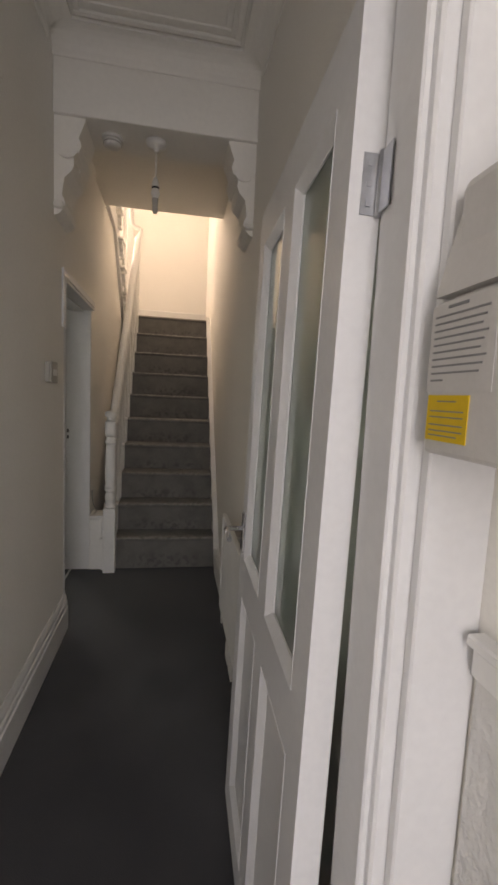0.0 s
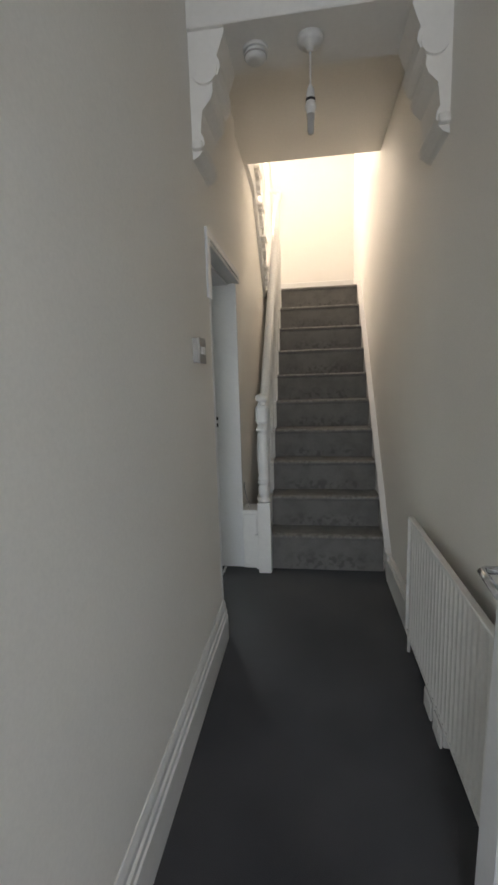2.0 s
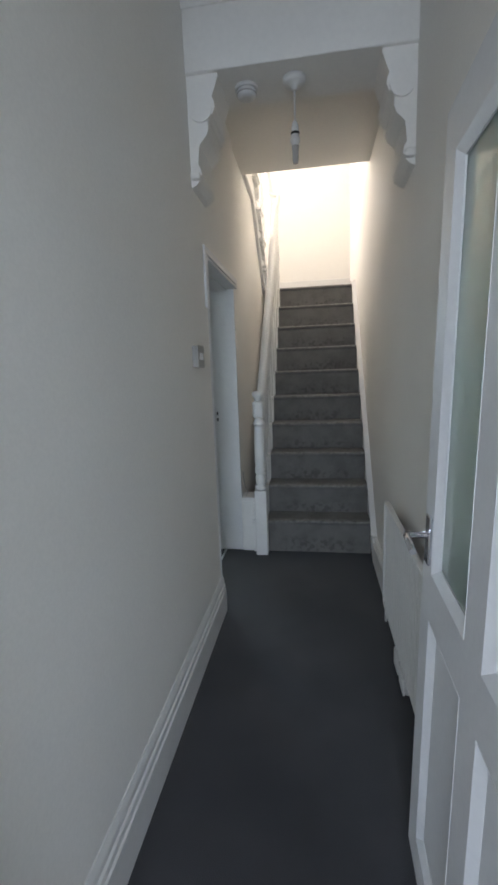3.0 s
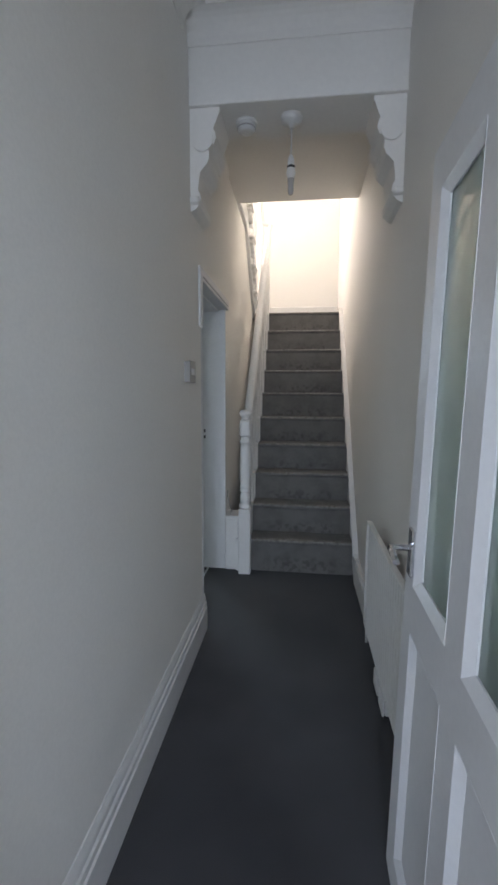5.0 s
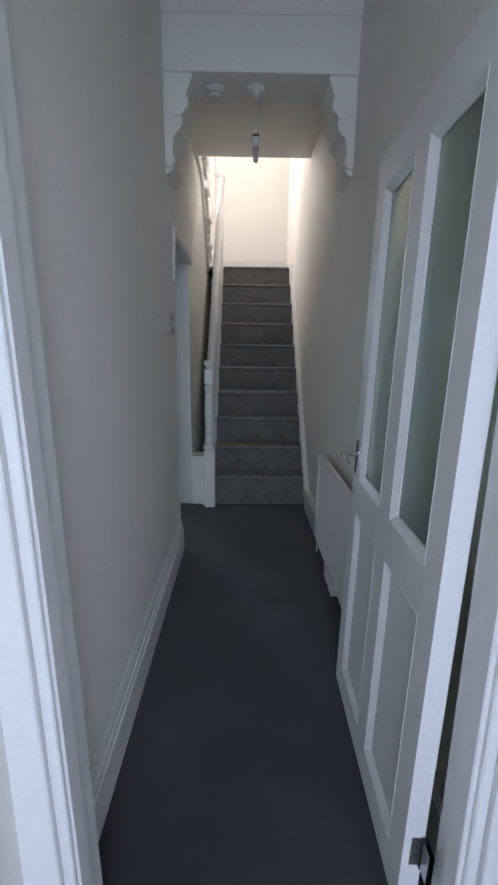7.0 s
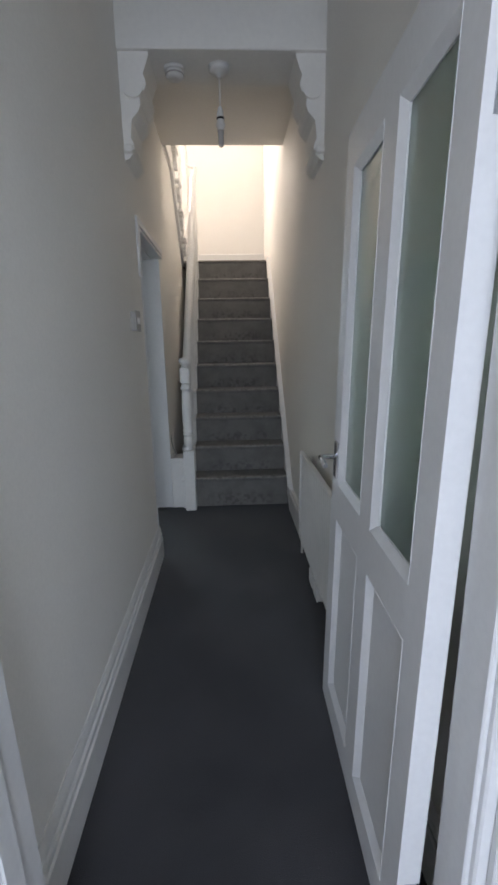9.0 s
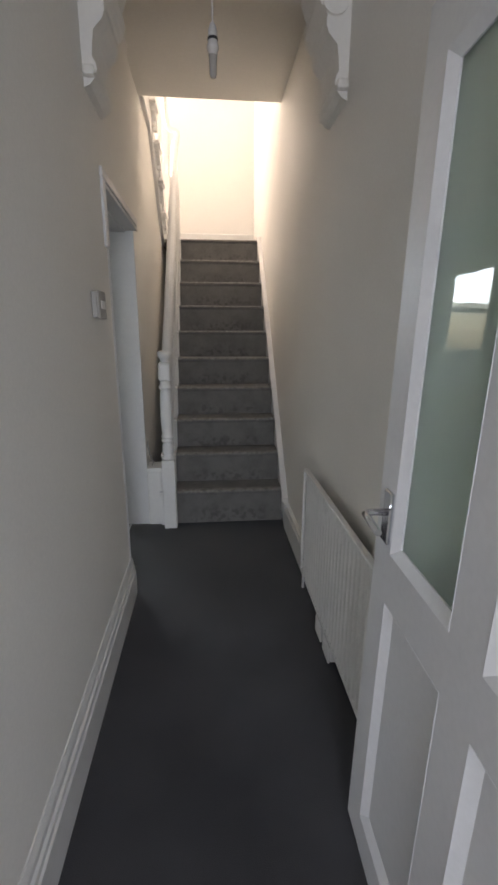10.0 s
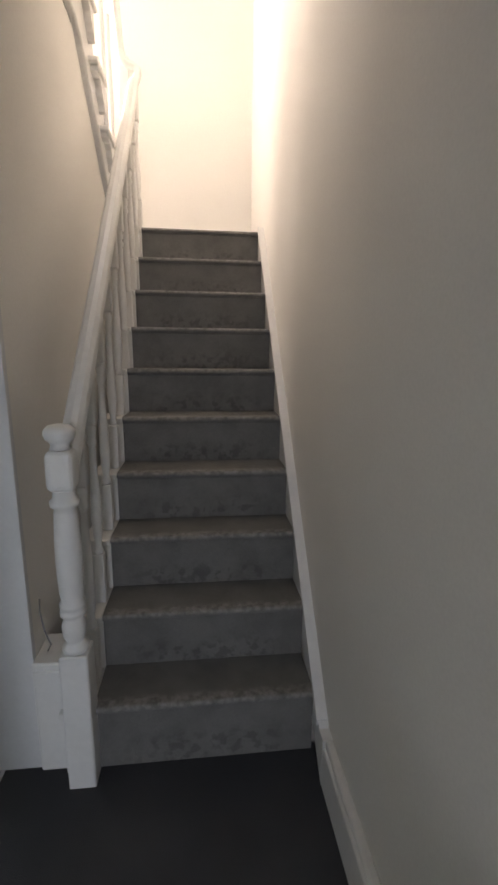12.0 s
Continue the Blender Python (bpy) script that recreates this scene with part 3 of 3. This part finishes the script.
part("string_bead", tube([(XL2 + 0.02, 5.14, 2.20), (XL2 + 0.02, 4.62, 2.72), (XL2 + 0.02, 4.45, 2.88), (XL2 + 0.02, 4.36, 2.925), (XL2 + 0.02, CEIL_END, 2.935)], 0.012, 8), GLOSS, upper)
for i in range(4):
    y, z = 5.19 - 0.19 * i, LAND_Z + 0.225 * (i + 1)
    part("step", cube(-1.5, XL2 - 0.003, y - 0.19, y + 0.02, z - 0.225, z - 0.03), STAIRCARPET, upper)
    part("tread_end", cube(-1.5, XL2 + 0.07, y - 0.195, y + 0.03, z - 0.03, z, 0.008, 2), GLOSS, upper)
    part("bracket", prism([(XL2 + 0.019, y + d, z - h) for d, h in ((0.012, 0.028), (-0.17, 0.028), (-0.16, 0.05), (-0.12, 0.058), (-0.09, 0.052), (-0.06, 0.075), (-0.045, 0.11), (-0.015, 0.135), (-0.005, 0.165), (0.012, 0.17))], (0.036, 0, 0)), GLOSS, upper)


part("trim_board", cube(-0.665, -0.585, END_Y - 0.03, END_Y, LAND_Z + 0.2, 3.62, 0.008, 2), GLOSS, upper)


for y, n in ((5.12, 1), (4.93, 2)):
    bm = lathe([(0.012, 0.0), (0.013, 0.2), (0.018, 0.24), (0.012, 0.28), (0.016, 0.5), (0.011, 0.75), (0.012, 0.95)], (XL2 + 0.035, y, LAND_Z + 0.225 * n - 0.002), 12)
    part("baluster", bm, GLOSS, upper)


# ---- things ----
def radiator():
    r = thing("radiator", "white fluted panel radiator on the hall wall", "radiator", (0.31, 1.8, 0.12))
    y0, y1, z0, z1, xf = 1.12, 2.448, 0.135, 0.682, 0.281
    n = int((y1 - y0 - 0.06) / 0.04)
    pts = [(xf + 0.014, y0 + 0.004)]
    for i in range(n):
        a = y0 + 0.03 + i * 0.04
        pts += [(xf + 0.007, a), (xf, a + 0.008), (xf, a + 0.026), (xf + 0.007, a + 0.034)]
    pts += [(xf + 0.014, y1 - 0.004), (xf + 0.024, y1 - 0.004), (xf + 0.024, y0 + 0.004)]
    part("panel", prism([(x, y, z0) for x, y in pts], (0, 0, z1 - z0)), RADWHITE, r)
    part("rim", boxes((xf - 0.002, xf + 0.024, y0, y1, z1, z1 + 0.010), (xf - 0.001, xf + 0.02, y0, y1, z0 - 0.012, z0), bevel=0.003), RADWHITE, r)
    part("side", cube(xf - 0.001, xf + 0.024, y1 - 0.004, y1, z0, z1), RADWHITE, r)
    for y in (1.4, 2.2):
        part("bracket", cube(xf + 0.02, XR, y, y + 0.03, 0.25, 0.62), RADWHITE, r)
    v = part("valve", lathe([(0.012, -0.03), (0.014, -0.02), (0.014, 0.02), (0.017, 0.022), (0.017, 0.045), (0.01, 0.055)], (xf + 0.022, y1 + 0.022, 0.19), 14), PLASTIC, r)
    part("pipe", tube([(xf + 0.022, y1 + 0.022, 0.16), (xf + 0.022, y1 + 0.022, 0.0)], 0.0075), GLOSS, v)
    part("tail", tube([(xf + 0.022, y1 + 0.022, 0.185), (xf + 0.022, y1 - 0.01, 0.185)], 0.009), CHROME, v)


radiator()


def socket(y):
    s = thing("socket_box", "white surface-mounted socket box on the skirting", "socket", (XR - 0.03, y, 0.09), "sockets under the radiator")
    part("back_box", cube(XR - 0.066, XR - 0.034, y - 0.046, y + 0.046, 0.03, 0.105, 0.004), PLASTIC, s)
    part("face_plate", cube(XR - 0.078, XR - 0.068, y - 0.048, y + 0.048, 0.027, 0.108, 0.004), PLASTIC, s)
    part("switch", cube(XR - 0.081, XR - 0.078, y - 0.03, y - 0.012, 0.075, 0.095, 0.001), PLASTIC, s)


socket(1.925)
socket(2.05)


def light_switch():
    s = thing("light_switch", "grey and white wall light switch beside the side door", "light switch", (XL, 2.2, 1.45))
    part("back_box", cube(XL, XL + 0.022, 2.135, 2.235, 1.405, 1.50, 0.004), GREYPLASTIC, s)
    part("face_plate", cube(XL + 0.022, XL + 0.030, 2.132, 2.238, 1.402, 1.503, 0.003), GREYPLASTIC, s)
    for y in (2.168, 2.202):
        part("rocker", cube(XL + 0.030, XL + 0.035, y - 0.01, y + 0.01, 1.437, 1.468, 0.002), PLASTIC, s)


light_switch()


def pendant():
    x, y = -0.146, 2.40
    p = thing("pendant_light", "white pendant cord with bare lamp holder and unlit bulb", "ceiling light", (x, y, BEAM_Z))
    part("ceiling_rose", lathe([(0.012, -0.05), (0.016, -0.035), (0.042, -0.028), (0.05, -0.018), (0.052, 0)], (x, y, BEAM_Z), 24), PLASTIC, p)
    part("cord", tube([(x, y, BEAM_Z - 0.045), (x, y, 2.47)], 0.004, 8), PLASTIC, p)
    h = part("lamp_holder", lathe([(0.006, 0.055), (0.012, 0.045), (0.017, 0.03), (0.019, -0.015), (0.023, -0.02), (0.023, -0.032), (0.018, -0.036), (0.018, -0.05)][::-1], (x, y, 2.43), 18), PLASTIC, p)
    part("dark_ring", lathe([(0.0195, -0.004), (0.0195, 0.006)], (x, y, 2.43), 18), BLACK, h, "dark ring")
    part("bulb", lathe([(0.004, 2.305), (0.011, 2.309), (0.014, 2.32), (0.014, 2.355), (0.016, 2.37), (0.016, 2.385)], (x, y, 0), 18), GREYPLASTIC, p, "slim unlit bulb")


pendant()


def detector():
    x, y = -0.365, 2.42
    s = thing("smoke_detector", "round white smoke alarm under the arch beam", "smoke alarm", (x, y, BEAM_Z))
    part("base", lathe([(0.05, -0.014), (0.052, -0.01), (0.052, 0)], (x, y, BEAM_Z), 28), PLASTIC, s)
    part("body", lathe([(0.02, -0.047), (0.036, -0.044), (0.043, -0.035), (0.044, -0.018), (0.04, -0.012)], (x, y, BEAM_Z), 28), PLASTIC, s)
    part("grille", lathe([(0.0455, -0.032), (0.0455, -0.026)], (x, y, BEAM_Z), 28), GREYPLASTIC, s)


detector()

# ---- vestibule ----
struct("trim_dado", boxes((XR - 0.016, XR, -1.3, DOOR_Y0 - 0.027, 1.06, 1.10), (XR - 0.026, XR, -1.3, DOOR_Y0 - 0.027, 1.10, 1.115), bevel=0.003), GLOSS, "white painted dado rail in the vestibule", "dado rail")
struct("dado_paper", boxes((XR - 0.006, XR - 0.001, -1.3, DOOR_Y0 - 0.027, 0.15, 1.06)), PAPER, "white painted relief wallpaper below the dado rail", "wallpaper")
struct("baseboard_vestibule", skirt(XR, -1.3, DOOR_Y0 - 0.03, -1, 0.15), GLOSS, "white skirting in the vestibule", "skirting")


def meter_box():
    f = 0.252
    y0, y1 = 0.05, 0.422
    m = thing("consumer_unit", "grey-white plastic electric meter box with printed notice and yellow label", "meter box", (XR, 0.24, 1.33))
    part("body", cube(f + 0.012, XR, y0 + 0.006, y1 - 0.006, 1.335, 1.61, 0.012, 2), METERBOX, m)
    part("lower_cover", cube(f, f + 0.014, y0, y1, 1.33, 1.489, 0.005, 2), METERBOX, m)
    part("upper_cover", prism([(f, y0, 1.494), (f + 0.03, y0, 1.615), (f + 0.048, y0, 1.615), (f + 0.016, y0, 1.494)], (0, y1 - y0, 0)), METERBOX, m)
    n = part("notice", cube(f - 0.0012, f - 0.0004, 0.325, 0.428 - 0.006, 1.395, 1.484), METERBOX, m, "printed notice")
    part("print_line", cube(f - 0.002, f - 0.0012, 0.365, 0.395, 1.4785, 1.4815), INK, n)
    for i in range(10):
        a = 0.335 + (0.06 if i == 9 else 0.004 * ((i * 7) % 3))
        part("print_line", cube(f - 0.002, f - 0.0012, a, 0.415, 1.471 - i * 0.0072, 1.4729 - i * 0.0072), INK, n)
    s = part("yellow_label", cube(f - 0.0014, f - 0.0004, 0.352, 0.417, 1.345, 1.392), YELLOW, m, "yellow warning label")
    for z, a, b in ((1.385, 0.37, 0.40), (1.375, 0.358, 0.411), (1.369, 0.358, 0.411), (1.361, 0.358, 0.411), (1.355, 0.358, 0.411), (1.350, 0.365, 0.411)):
        part("print_line", cube(f - 0.002, f - 0.0014, a, b, z, z + 0.0013), INK, s)


meter_box()
